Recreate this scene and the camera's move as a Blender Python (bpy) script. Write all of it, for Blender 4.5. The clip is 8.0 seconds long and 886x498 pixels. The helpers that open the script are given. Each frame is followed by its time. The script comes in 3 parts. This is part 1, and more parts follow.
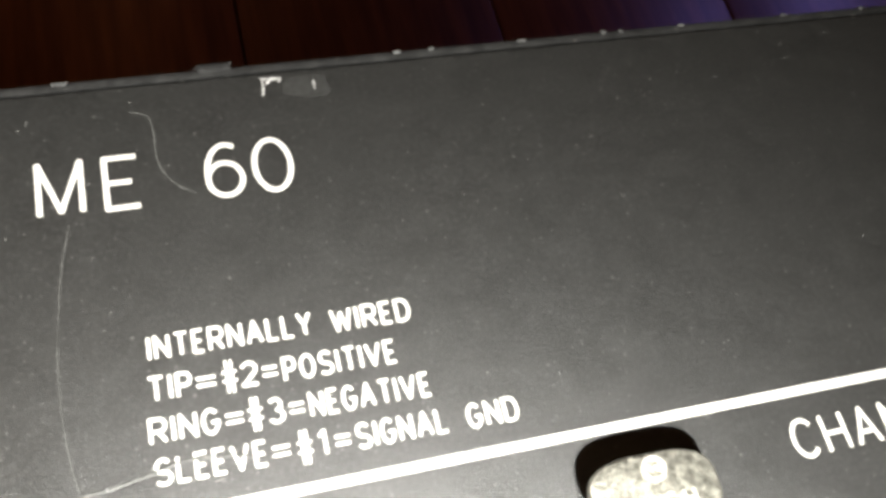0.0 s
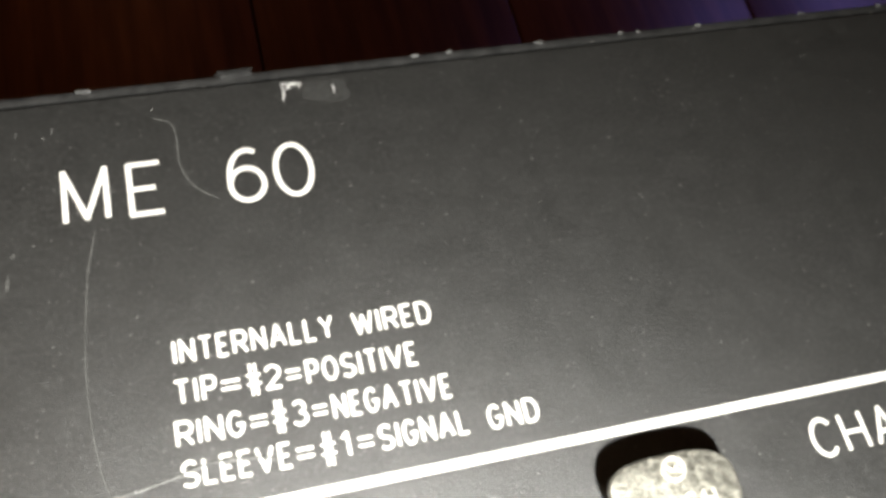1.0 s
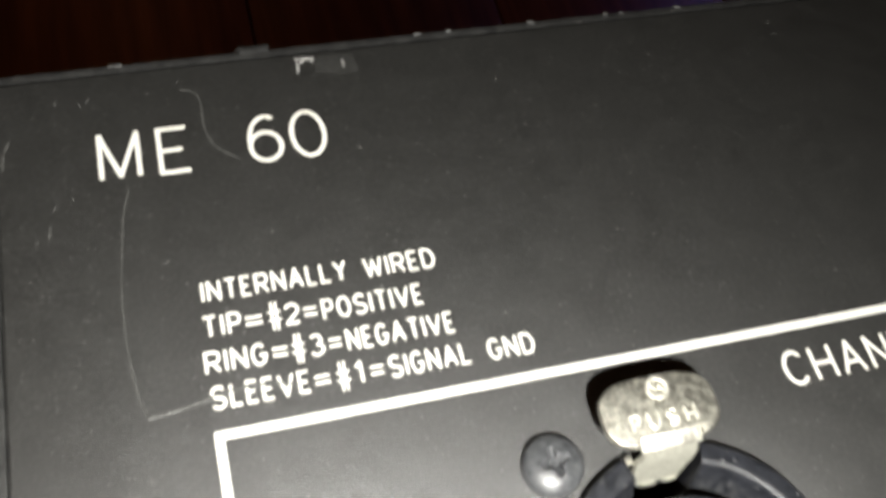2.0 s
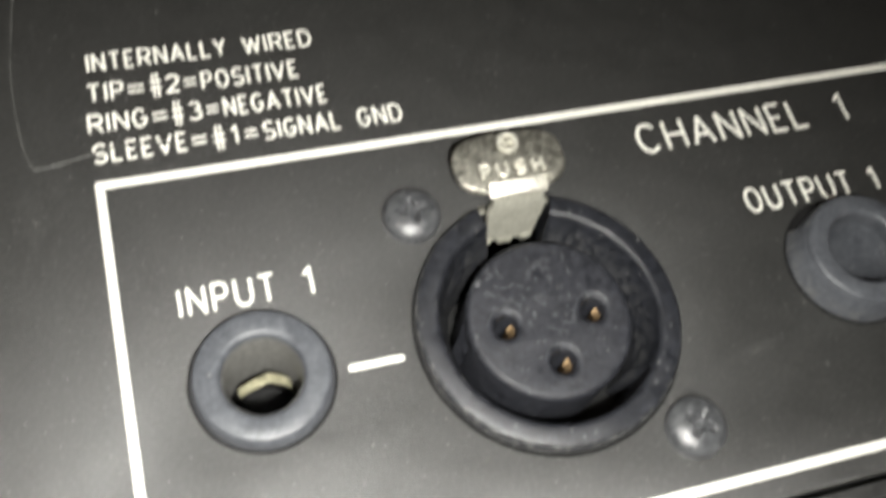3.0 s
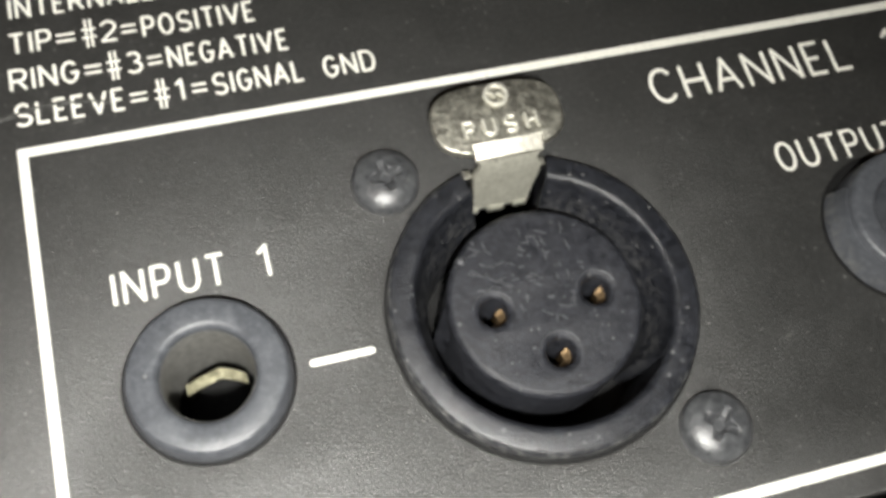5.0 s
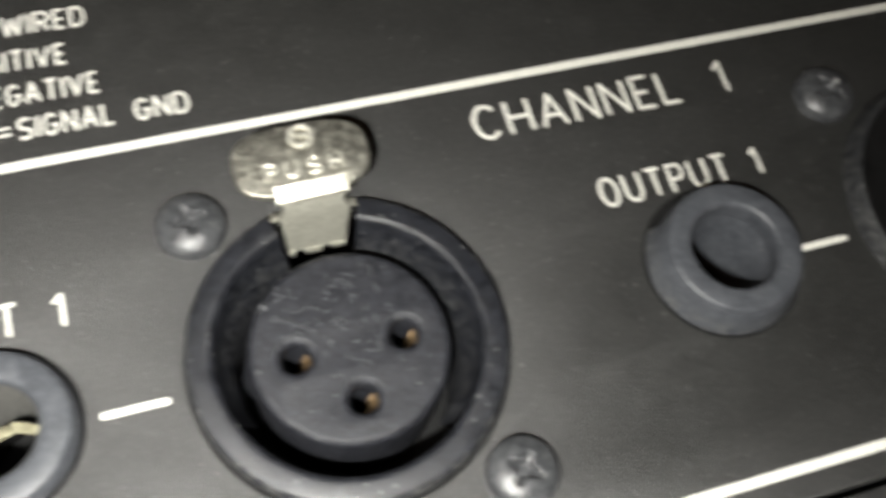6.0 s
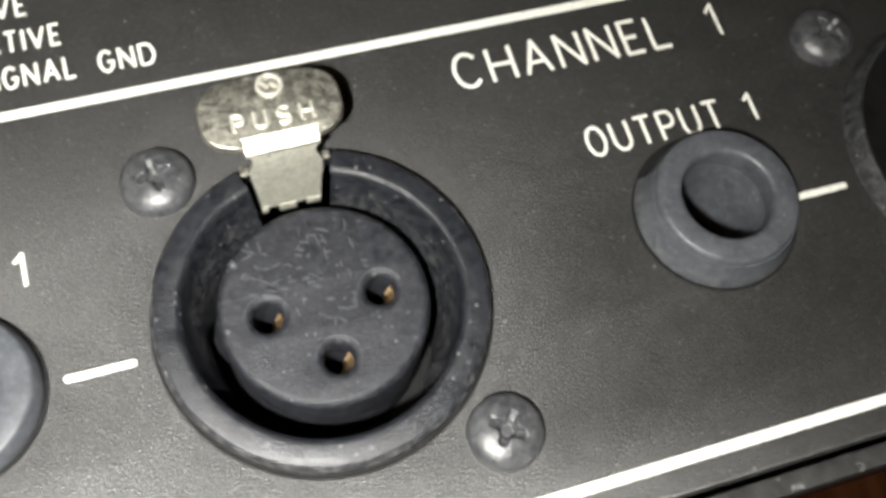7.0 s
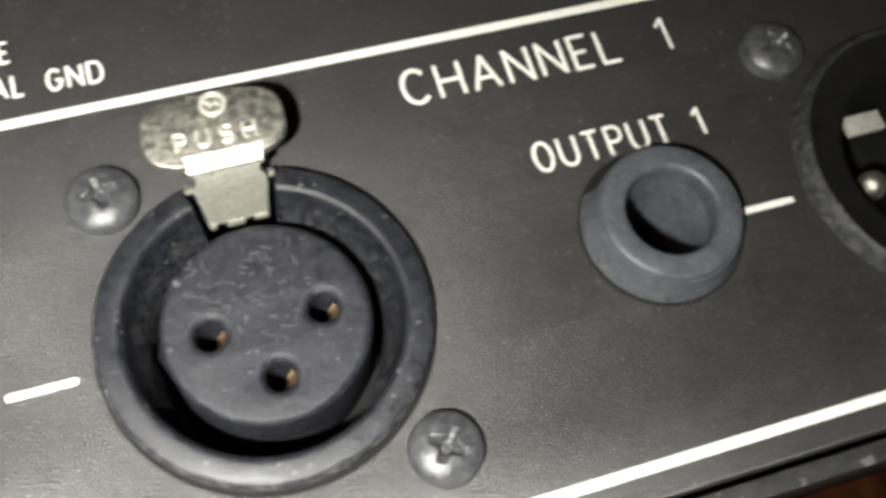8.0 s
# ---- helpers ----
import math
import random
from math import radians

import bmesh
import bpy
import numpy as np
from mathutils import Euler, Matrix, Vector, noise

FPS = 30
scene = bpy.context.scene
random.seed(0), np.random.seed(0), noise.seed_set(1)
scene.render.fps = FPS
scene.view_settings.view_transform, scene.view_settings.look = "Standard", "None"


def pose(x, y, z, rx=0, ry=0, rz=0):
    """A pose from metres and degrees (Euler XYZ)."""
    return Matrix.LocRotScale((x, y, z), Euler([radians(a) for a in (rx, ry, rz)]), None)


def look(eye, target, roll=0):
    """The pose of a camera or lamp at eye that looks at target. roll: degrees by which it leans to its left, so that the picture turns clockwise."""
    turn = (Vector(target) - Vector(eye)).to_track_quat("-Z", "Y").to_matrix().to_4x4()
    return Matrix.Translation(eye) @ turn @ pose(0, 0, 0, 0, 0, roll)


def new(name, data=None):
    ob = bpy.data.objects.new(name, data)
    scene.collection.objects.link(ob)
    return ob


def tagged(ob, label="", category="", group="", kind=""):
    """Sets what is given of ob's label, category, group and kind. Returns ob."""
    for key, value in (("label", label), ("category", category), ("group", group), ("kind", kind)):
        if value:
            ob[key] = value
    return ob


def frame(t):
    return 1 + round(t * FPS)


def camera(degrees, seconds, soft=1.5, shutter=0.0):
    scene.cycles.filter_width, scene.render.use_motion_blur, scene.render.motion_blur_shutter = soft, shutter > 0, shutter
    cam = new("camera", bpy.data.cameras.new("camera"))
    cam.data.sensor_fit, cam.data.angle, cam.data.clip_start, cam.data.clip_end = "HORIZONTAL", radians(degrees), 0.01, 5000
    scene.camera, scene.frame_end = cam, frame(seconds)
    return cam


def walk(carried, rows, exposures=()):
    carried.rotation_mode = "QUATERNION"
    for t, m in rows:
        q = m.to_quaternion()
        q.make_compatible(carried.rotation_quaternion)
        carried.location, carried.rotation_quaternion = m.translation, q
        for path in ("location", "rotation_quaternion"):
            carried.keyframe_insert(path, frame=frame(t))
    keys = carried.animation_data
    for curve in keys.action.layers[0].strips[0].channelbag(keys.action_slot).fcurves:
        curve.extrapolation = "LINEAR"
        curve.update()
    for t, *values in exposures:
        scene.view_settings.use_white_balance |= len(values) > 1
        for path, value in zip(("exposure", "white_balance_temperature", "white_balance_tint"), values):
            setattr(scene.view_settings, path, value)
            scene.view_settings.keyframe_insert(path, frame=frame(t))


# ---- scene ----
PANEL_Z = 0.30  # height of the upturned rear panel over the floor
cam = camera(49.41, 8.0, soft=3.8, shutter=0.8)
PATH = [
    (0, (-0.02976, 0.00315, 0.37300), (-0.01097, 0.03718, 0.30309), 17.42),
    (0.5, (-0.02973, 0.00246, 0.37396), (-0.01167, 0.03683, 0.30402), 15.91),
    (1, (-0.03011, 0.00358, 0.37410), (-0.01272, 0.03742, 0.30373), 15.50),
    (1.2, (-0.03057, 0.00173, 0.37324), (-0.01270, 0.03629, 0.30459), 15.42),
    (2.3, (-0.03376, -0.01216, 0.37833), (-0.01590, 0.02414, 0.30931), 13.98),
    (2.5, (-0.03102, -0.01755, 0.37756), (-0.01296, 0.01745, 0.30793), 15.13),
    (2.7, (-0.02827, -0.02183, 0.37777), (-0.00907, 0.01214, 0.30705), 16.82),
    (3, (-0.02681, -0.02535, 0.37699), (-0.00871, 0.00617, 0.30573), 16.83),
    (3.2, (-0.02690, -0.02514, 0.37689), (-0.00956, 0.00449, 0.30447), 17.54),
    (3.5, (-0.02620, -0.02257, 0.37504), (-0.00868, 0.00642, 0.30257), 18.01),
    (4, (-0.02698, -0.02063, 0.36854), (-0.01049, 0.00810, 0.29572), 16.23),
    (4.2, (-0.02504, -0.01846, 0.36950), (-0.01024, 0.00878, 0.29575), 15.51),
    (5.3, (-0.01970, -0.01949, 0.36744), (-0.00473, 0.00787, 0.29377), 14.97),
    (5.5, (-0.01877, -0.01969, 0.36741), (-0.00402, 0.00779, 0.29373), 14.61),
    (5.8, (-0.01176, -0.01975, 0.36744), (0.00444, 0.00810, 0.29491), 15.82),
    (6, (-0.00691, -0.02082, 0.36839), (0.01007, 0.00795, 0.29570), 15.72),
    (6.2, (-0.00506, -0.02124, 0.36763), (0.01192, 0.00637, 0.29526), 16.08),
    (6.5, (-0.00580, -0.01945, 0.36789), (0.01067, 0.00804, 0.29459), 15.45),
    (7, (-0.00443, -0.02176, 0.36507), (0.01134, 0.00537, 0.29149), 14.52),
    (7.5, (-0.00399, -0.02178, 0.36630), (0.01156, 0.00532, 0.29266), 14.13),
    (8, (-0.00011, -0.02208, 0.36620), (0.01545, 0.00520, 0.29262), 13.85),
]
EXPOSURES = [(0.0, 0.85), (0.5, 0.72), (1.2, 0.66), (2.5, -0.34), (3.5, -0.7), (5.5, -0.8), (6.5, -0.42), (8.0, -0.32)]
walk(cam, [(t, look(eye, target, roll)) for t, eye, target, roll in PATH], EXPOSURES)

# ---- world and light ----
world = bpy.data.worlds.new("dark_room")
scene.world = world
world.use_nodes = True
world.node_tree.nodes["Background"].inputs[0].default_value = (1.0, 0.75, 0.55, 1)
world.node_tree.nodes["Background"].inputs[1].default_value = 0.01


def lamp(name, kind, where, target, energy, colour, size=0.01, angle=60):
    data = bpy.data.lights.new(name, kind)
    data.energy, data.color = energy, colour
    if kind == "AREA":
        data.shape, data.size = "DISK", size
    if kind == "SPOT":
        data.spot_size, data.spot_blend, data.shadow_soft_size = radians(angle), 1.0, size
    ob = new(name, data)
    ob.matrix_world = look(where, target)
    return ob


# hand torch shining on the panel from below its sockets
lamp("torch_light", "SPOT", (-0.0245, -0.0385, PANEL_Z + 0.088), (-0.049, -0.046, PANEL_Z), 2.2, (1.0, 0.985, 0.93), 0.0025, 172)
# warm lamp low in the room
lamp("warm_room_light", "AREA", (-1.0, -0.4, 2.2), (0.2, 0.0, 0.0), 2.0, (1.0, 0.55, 0.25), 0.3)
# unseen spot added to tint the floor violet far behind the device
lamp("violet_glow_fill", "SPOT", (1.1, 1.0, 0.9), (0.55, 0.75, 0.0), 6.0, (0.35, 0.3, 1.0), 0.05, 55)
# another added spot, giving the far floor its orange glow
lamp("orange_glow_fill", "SPOT", (-0.05, 1.0, 0.9), (-0.10, 0.54, 0.0), 0.7, (1.0, 0.35, 0.12), 0.05, 26)


# ---- materials ----
def material(name, base, rough, metal=0.0, spec=0.5):
    m = bpy.data.materials.new(name)
    m.use_nodes = True
    b = m.node_tree.nodes["Principled BSDF"]
    b.inputs["Base Color"].default_value = (*base, 1)
    b.inputs["Roughness"].default_value = rough
    b.inputs["Metallic"].default_value = metal
    b.inputs["Specular IOR Level"].default_value = spec
    return m, m.node_tree.nodes, m.node_tree.links, b


def noise_node(nodes, links, scale, detail=4.0, rough=0.6, stretch=(1, 1, 1)):
    co = nodes.new("ShaderNodeTexCoord")
    mp = nodes.new("ShaderNodeMapping")
    mp.inputs["Scale"].default_value = stretch
    n = nodes.new("ShaderNodeTexNoise")
    n.inputs["Scale"].default_value, n.inputs["Detail"].default_value, n.inputs["Roughness"].default_value = scale, detail, rough
    links.new(co.outputs["Object"], mp.inputs[0])
    links.new(mp.outputs[0], n.inputs["Vector"])
    return n


def ramp(nodes, links, source, low, high, c0, c1):
    r = nodes.new("ShaderNodeValToRGB")
    r.color_ramp.elements[0].position, r.color_ramp.elements[1].position = low, high
    r.color_ramp.elements[0].color, r.color_ramp.elements[1].color = (*c0, 1), (*c1, 1)
    links.new(source, r.inputs[0])
    return r


def bump(nodes, links, b, source, distance, strength=0.5):
    n = nodes.new("ShaderNodeBump")
    n.inputs["Distance"].default_value, n.inputs["Strength"].default_value = distance, strength
    links.new(source, n.inputs["Height"])
    links.new(n.outputs[0], b.inputs["Normal"])


def specks(nodes, links, scale, size, density):
    """1 on sparse small dust grains, 0 elsewhere."""
    co = nodes.new("ShaderNodeTexCoord")
    v = nodes.new("ShaderNodeTexVoronoi")
    v.inputs["Scale"].default_value = scale
    links.new(co.outputs["Object"], v.inputs["Vector"])
    near = nodes.new("ShaderNodeMapRange")
    near.inputs[1].default_value, near.inputs[2].default_value, near.inputs[3].default_value, near.inputs[4].default_value = size * 0.4, size, 1.0, 0.0
    links.new(v.outputs["Distance"], near.inputs[0])
    sep = nodes.new("ShaderNodeSeparateColor")
    links.new(v.outputs["Color"], sep.inputs[0])
    few = nodes.new("ShaderNodeMath")
    few.operation = "LESS_THAN"
    few.inputs[1].default_value = density
    links.new(sep.outputs[0], few.inputs[0])
    size_by = nodes.new("ShaderNodeMath")
    size_by.operation = "MULTIPLY"
    links.new(near.outputs[0], size_by.inputs[0])
    links.new(few.outputs[0], size_by.inputs[1])
    dim = nodes.new("ShaderNodeMath")
    dim.operation = "MULTIPLY"
    links.new(size_by.outputs[0], dim.inputs[0])
    links.new(sep.outputs[1], dim.inputs[1])
    return dim.outputs[0]


def mix(nodes, links, factor, a, c):
    """a mixed with the plain colour c."""
    m = nodes.new("ShaderNodeMix")
    m.data_type = "RGBA"
    links.new(factor, m.inputs[0])
    links.new(a, m.inputs[6])
    m.inputs[7].default_value = (*c, 1)
    return m.outputs[2]


def dusty(name, c0, c1, rough, dust, spec=0.5, scale=300.0, grain=1.0, density=0.12, dust_scale=900.0, spread=0.06, lift_to=1.5):
    """Dark painted or moulded surface with blotches, grain and dust."""
    m, nodes, links, b = material(name, c0, rough, 0.0, spec)
    large = noise_node(nodes, links, scale, 5.0, 0.65)
    col = ramp(nodes, links, large.outputs["Fac"], 0.35, 0.7, c0, c1).outputs[0]
    col = mix(nodes, links, specks(nodes, links, dust_scale, 0.22, density), col, dust)
    col = mix(nodes, links, specks(nodes, links, dust_scale * 0.37, 0.13, density * 0.6), col, dust)
    links.new(col, b.inputs["Base Color"])
    fine = noise_node(nodes, links, dust_scale * 1.3, 3.0, 0.8)
    lift = ramp(nodes, links, fine.outputs["Fac"], 0.45, 0.75, (0, 0, 0), (0.75, 0.75, 0.75))
    col = mix(nodes, links, lift.outputs[0], col, [c * lift_to for c in c1])
    links.new(col, b.inputs["Base Color"])
    r = ramp(nodes, links, noise_node(nodes, links, scale * 0.5, 3.0).outputs["Fac"], 0.3, 0.7, (rough - spread,) * 3, (rough + spread,) * 3)
    links.new(r.outputs[0], b.inputs["Roughness"])
    bump(nodes, links, b, noise_node(nodes, links, 6000.0, 2.0).outputs["Fac"], 0.00004 * grain, 0.6)
    return m


PANEL = dusty("black_anodised_panel", (0.013, 0.013, 0.0125), (0.018, 0.018, 0.017), 0.43, (0.17, 0.17, 0.16), 1.0, 420.0, 3.2, 0.24, 2000.0, 0.03, 3.0)
COVER = dusty("black_painted_steel", (0.014, 0.014, 0.014), (0.032, 0.032, 0.031), 0.42, (0.35, 0.33, 0.3), 0.5, 400.0, 1.5, 0.2, 700.0)
INSERT = dusty("worn_black_insert_plastic", (0.007, 0.0076, 0.010), (0.022, 0.023, 0.028), 0.50, (0.12, 0.12, 0.12), 0.40, 1300.0, 3.0, 0.40, 1500.0, 0.10, 2.0)
BARREL = dusty("grey_socket_barrel", (0.085, 0.084, 0.078), (0.125, 0.123, 0.115), 0.5, (0.2, 0.2, 0.19), 0.35, 900.0, 1.0, 0.2, 1500.0)
SCREW = dusty("dark_screw_lacquer", (0.026, 0.027, 0.030), (0.072, 0.074, 0.077), 0.32, (0.2, 0.2, 0.19), 0.65, 900.0, 2.0, 0.25, 1500.0)
# near-black colour that holds the shade of deep recesses and contact lines
DEEP = dusty("black_housing_and_shade", (0.004, 0.004, 0.004), (0.008, 0.008, 0.008), 0.7, (0.02, 0.02, 0.02), 0.2, 500.0, 1.0, 0.05, 1000.0)
SCRATCH = dusty("scuffed_bare_scratch", (0.036, 0.036, 0.034), (0.085, 0.085, 0.08), 0.5, (0.3, 0.3, 0.3), 0.5, 2500.0, 1.0, 0.1, 1500.0)
MARK = dusty("rubbed_mark_and_lit_rim", (0.030, 0.031, 0.035), (0.072, 0.073, 0.078), 0.4, (0.2, 0.2, 0.2), 0.5, 2500.0, 1.0, 0.1, 1500.0)
SCUFF = dusty("dull_scuff", (0.018, 0.018, 0.017), (0.036, 0.036, 0.034), 0.55, (0.1, 0.1, 0.1), 0.5, 1500.0, 2.0, 0.1, 1500.0)
SCUFFED = dusty("half_bare_edge_metal", (0.04, 0.04, 0.039), (0.17, 0.17, 0.165), 0.4, (0.5, 0.5, 0.5), 0.6, 2500.0, 1.0, 0.2, 1500.0)
DUST = dusty("pale_dust", (0.08, 0.08, 0.076), (0.24, 0.24, 0.225), 0.8, (0.4, 0.4, 0.4), 0.2, 300.0, 1.0, 0.1, 1500.0)
CHIP = dusty("chipped_bright_metal", (0.16, 0.16, 0.16), (0.6, 0.6, 0.58), 0.35, (0.7, 0.7, 0.7), 0.7, 2500.0, 1.0, 0.2, 1500.0)


def rim_dust(m, low, high, colour):
    """Chalky grime caught on the worn outer rim of a round part, broken up by noise."""
    nodes, links = m.node_tree.nodes, m.node_tree.links
    b = nodes["Principled BSDF"]
    old = b.inputs["Base Color"].links[0].from_socket
    co = nodes.new("ShaderNodeTexCoord")
    flat = nodes.new("ShaderNodeVectorMath")
    flat.operation = "MULTIPLY"
    flat.inputs[1].default_value = (1, 1, 0)
    links.new(co.outputs["Object"], flat.inputs[0])
    size = nodes.new("ShaderNodeVectorMath")
    size.operation = "LENGTH"
    links.new(flat.outputs[0], size.inputs[0])
    near = nodes.new("ShaderNodeMapRange")
    near.inputs[1].default_value, near.inputs[2].default_value = low * 0.001, high * 0.001
    links.new(size.outputs["Value"], near.inputs[0])
    patchy = ramp(nodes, links, noise_node(nodes, links, 1300.0, 5.0, 0.75).outputs["Fac"], 0.46, 0.66, (0, 0, 0), (1, 1, 1))
    both = nodes.new("ShaderNodeMath")
    both.operation = "MULTIPLY"
    links.new(near.outputs[0], both.inputs[0])
    links.new(patchy.outputs[0], both.inputs[1])
    links.new(mix(nodes, links, both.outputs[0], old, colour), b.inputs["Base Color"])
    return m


def print_paint():
    m, nodes, links, b = material("cream_white_print", (0.78, 0.77, 0.70), 0.55)
    n = noise_node(nodes, links, 3500.0, 4.0)
    links.new(ramp(nodes, links, n.outputs["Fac"], 0.28, 0.45, (0.45, 0.44, 0.40), (0.80, 0.79, 0.72)).outputs[0], b.inputs["Base Color"])
    return m


def worn_metal(name, c0, c1, rough, scale, pitted=0.3):
    m, nodes, links, b = material(name, c1, rough, 1.0)
    n = noise_node(nodes, links, scale, 6.0, 0.7)
    col = ramp(nodes, links, n.outputs["Fac"], 0.38, 0.62, c0, c1).outputs[0]
    col = mix(nodes, links, specks(nodes, links, 1500.0, 0.3, pitted), col, [c * 0.35 for c in c0])
    links.new(col, b.inputs["Base Color"])
    r = ramp(nodes, links, noise_node(nodes, links, scale * 0.7, 4.0).outputs["Fac"], 0.3, 0.7, (rough - 0.1,) * 3, (rough + 0.15,) * 3)
    links.new(r.outputs[0], b.inputs["Roughness"])
    bump(nodes, links, b, noise_node(nodes, links, scale * 1.5, 5.0).outputs["Fac"], 0.00012, 0.6)
    return m


RIM = rim_dust(dusty("dusty_rim_plastic", (0.006, 0.0067, 0.0086), (0.016, 0.017, 0.021), 0.40, (0.18, 0.18, 0.178), 0.55, 900.0, 2.5, 0.48, 1300.0, 0.10, 2.0), 11.45, 11.85, (0.17, 0.17, 0.163))
rim_dust(RIM, 9.6, 9.1, (0.055, 0.055, 0.056))
WORN_NUT = rim_dust(dusty("chalky_nylon_nut", (0.045, 0.048, 0.055), (0.074, 0.078, 0.087), 0.40, (0.20, 0.20, 0.20), 0.45, 450.0, 1.2, 0.12, 1200.0), 5.75, 6.3, (0.12, 0.12, 0.117))
OLD_RIM = rim_dust(dusty("grimy_rim_plastic", (0.010, 0.0105, 0.012), (0.028, 0.029, 0.031), 0.5, (0.18, 0.18, 0.175), 0.45, 900.0, 2.5, 0.48, 1300.0, 0.10, 2.0), 11.2, 12.0, (0.075, 0.075, 0.072))
PRINT = print_paint()
NICKEL = worn_metal("worn_nickel", (0.31, 0.305, 0.26), (0.63, 0.61, 0.53), 0.48, 1900.0)
BRIGHT = worn_metal("rubbed_bright_nickel", (0.52, 0.51, 0.44), (0.74, 0.72, 0.64), 0.42, 1500.0)
BRIGHT.node_tree.nodes["Principled BSDF"].inputs["Metallic"].default_value = 0.45
DULL_NICKEL = worn_metal("dull_nickel", (0.44, 0.43, 0.365), (0.58, 0.57, 0.49), 0.55, 2600.0, 0.08)
BEND_SHINE = worn_metal("highlit_nickel_bend", (0.50, 0.49, 0.43), (0.66, 0.64, 0.56), 0.44, 2200.0, 0.08)
DULL_NICKEL.node_tree.nodes["Principled BSDF"].inputs["Metallic"].default_value = 0.6
BRASS = worn_metal("tarnished_brass", (0.085, 0.058, 0.032), (0.20, 0.138, 0.078), 0.5, 1500.0)
SPRING = worn_metal("gilt_spring_metal", (0.075, 0.070, 0.046), (0.165, 0.156, 0.108), 0.6, 1200.0)


def wood_boards():
    m, nodes, links, b = material("red_brown_varnished_wood", (0.16, 0.06, 0.025), 0.35)
    n = noise_node(nodes, links, 9.0, 6.0, 0.6, (12, 1, 1))
    col = ramp(nodes, links, n.outputs["Fac"], 0.3, 0.7, (0.07, 0.022, 0.010), (0.24, 0.09, 0.035)).outputs[0]
    info = nodes.new("ShaderNodeObjectInfo")
    val = nodes.new("ShaderNodeMapRange")
    val.inputs[3].default_value, val.inputs[4].default_value = 0.7, 1.25
    links.new(info.outputs["Random"], val.inputs[0])
    hsv = nodes.new("ShaderNodeHueSaturation")
    links.new(val.outputs[0], hsv.inputs["Value"])
    links.new(col, hsv.inputs["Color"])
    links.new(hsv.outputs[0], b.inputs["Base Color"])
    bump(nodes, links, b, n.outputs["Fac"], 0.0006, 0.4)
    return m


def plaster(name, c0, c1):
    m, nodes, links, b = material(name, c0, 0.85)
    links.new(ramp(nodes, links, noise_node(nodes, links, 3.0, 6.0).outputs["Fac"], 0.3, 0.7, c0, c1).outputs[0], b.inputs["Base Color"])
    bump(nodes, links, b, noise_node(nodes, links, 90.0, 4.0).outputs["Fac"], 0.002, 0.4)
    return m


WOOD = wood_boards()
WALL = plaster("dim_plaster_wall", (0.30, 0.24, 0.20), (0.36, 0.29, 0.24))
CEILING = plaster("ceiling_paint", (0.55, 0.5, 0.45), (0.6, 0.55, 0.5))

# ---- building helpers (millimetres inside a thing) ----
MM = 0.001


def smooth(mesh, angle=40):
    for p in mesh.polygons:
        p.use_smooth = True
    mesh.set_sharp_from_angle(angle=radians(angle))
    return mesh


def part(name, mesh, mat, parent, label=""):
    """Links a bmesh or a mesh as one object under a thing or a part."""
    if isinstance(mesh, bmesh.types.BMesh):
        bm, mesh = mesh, bpy.data.meshes.new(name)
        bmesh.ops.recalc_face_normals(bm, faces=bm.faces)
        bm.to_mesh(mesh)
        bm.free()
        smooth(mesh)
    if mat:
        mesh.materials.clear()
        mesh.materials.append(mat)
    ob = new(name, mesh)
    ob.parent = parent
    if label:
        tagged(ob, label)
    return ob


def thing(name, x, y, z, label, category, group="", kind=""):
    ob = new(name)
    ob.empty_display_size = 0.01
    ob.location = (x * MM, y * MM, PANEL_Z + z * MM)
    return tagged(ob, label, category, group, kind)


def baked(curve, name):
    """The mesh of a curve or text datablock, which is then thrown away."""
    ob = new(name, curve)
    dg = bpy.context.evaluated_depsgraph_get()
    dg.update()
    mesh = bpy.data.meshes.new_from_object(ob.evaluated_get(dg))
    mesh.name = name
    bpy.data.objects.remove(ob)
    bpy.data.curves.remove(curve)
    return mesh


def plate(name, outline, holes, z0, z1, bevel=0.0, res=2):
    """A flat plate in millimetres with rounded edges and real holes. Outlines stay the outer size."""
    c = bpy.data.curves.new(name, "CURVE")
    c.dimensions, c.fill_mode = "2D", "BOTH"
    for k, loop in enumerate([outline, *holes]):
        sp = c.splines.new("POLY")
        sp.points.add(len(loop) - 1)
        for p, (x, y) in zip(sp.points, loop):
            p.co = (x * MM, y * MM, 0, 1)
        sp.use_cyclic_u = True
    c.extrude = ((z1 - z0) / 2 - bevel) * MM
    c.bevel_depth, c.bevel_resolution, c.offset = bevel * MM, res, -bevel * MM
    mesh = baked(c, name)
    mesh.transform(Matrix.Translation((0, 0, (z0 + z1) / 2 * MM)))
    bm = bmesh.new()
    bm.from_mesh(mesh)
    bmesh.ops.remove_doubles(bm, verts=bm.verts, dist=1e-6)
    bm.to_mesh(mesh)
    bm.free()
    return smooth(mesh, 35)


def circle(x, y, r, n=64):
    return [(x + r * math.cos(2 * math.pi * k / n), y + r * math.sin(2 * math.pi * k / n)) for k in range(n)]


def oval(x, y, a, b, power, n=56):
    out = []
    for k in range(n):
        c, s = math.cos(2 * math.pi * k / n), math.sin(2 * math.pi * k / n)
        out.append((x + a * math.copysign(abs(c) ** (2 / power), c), y + b * math.copysign(abs(s) ** (2 / power), s)))
    return out


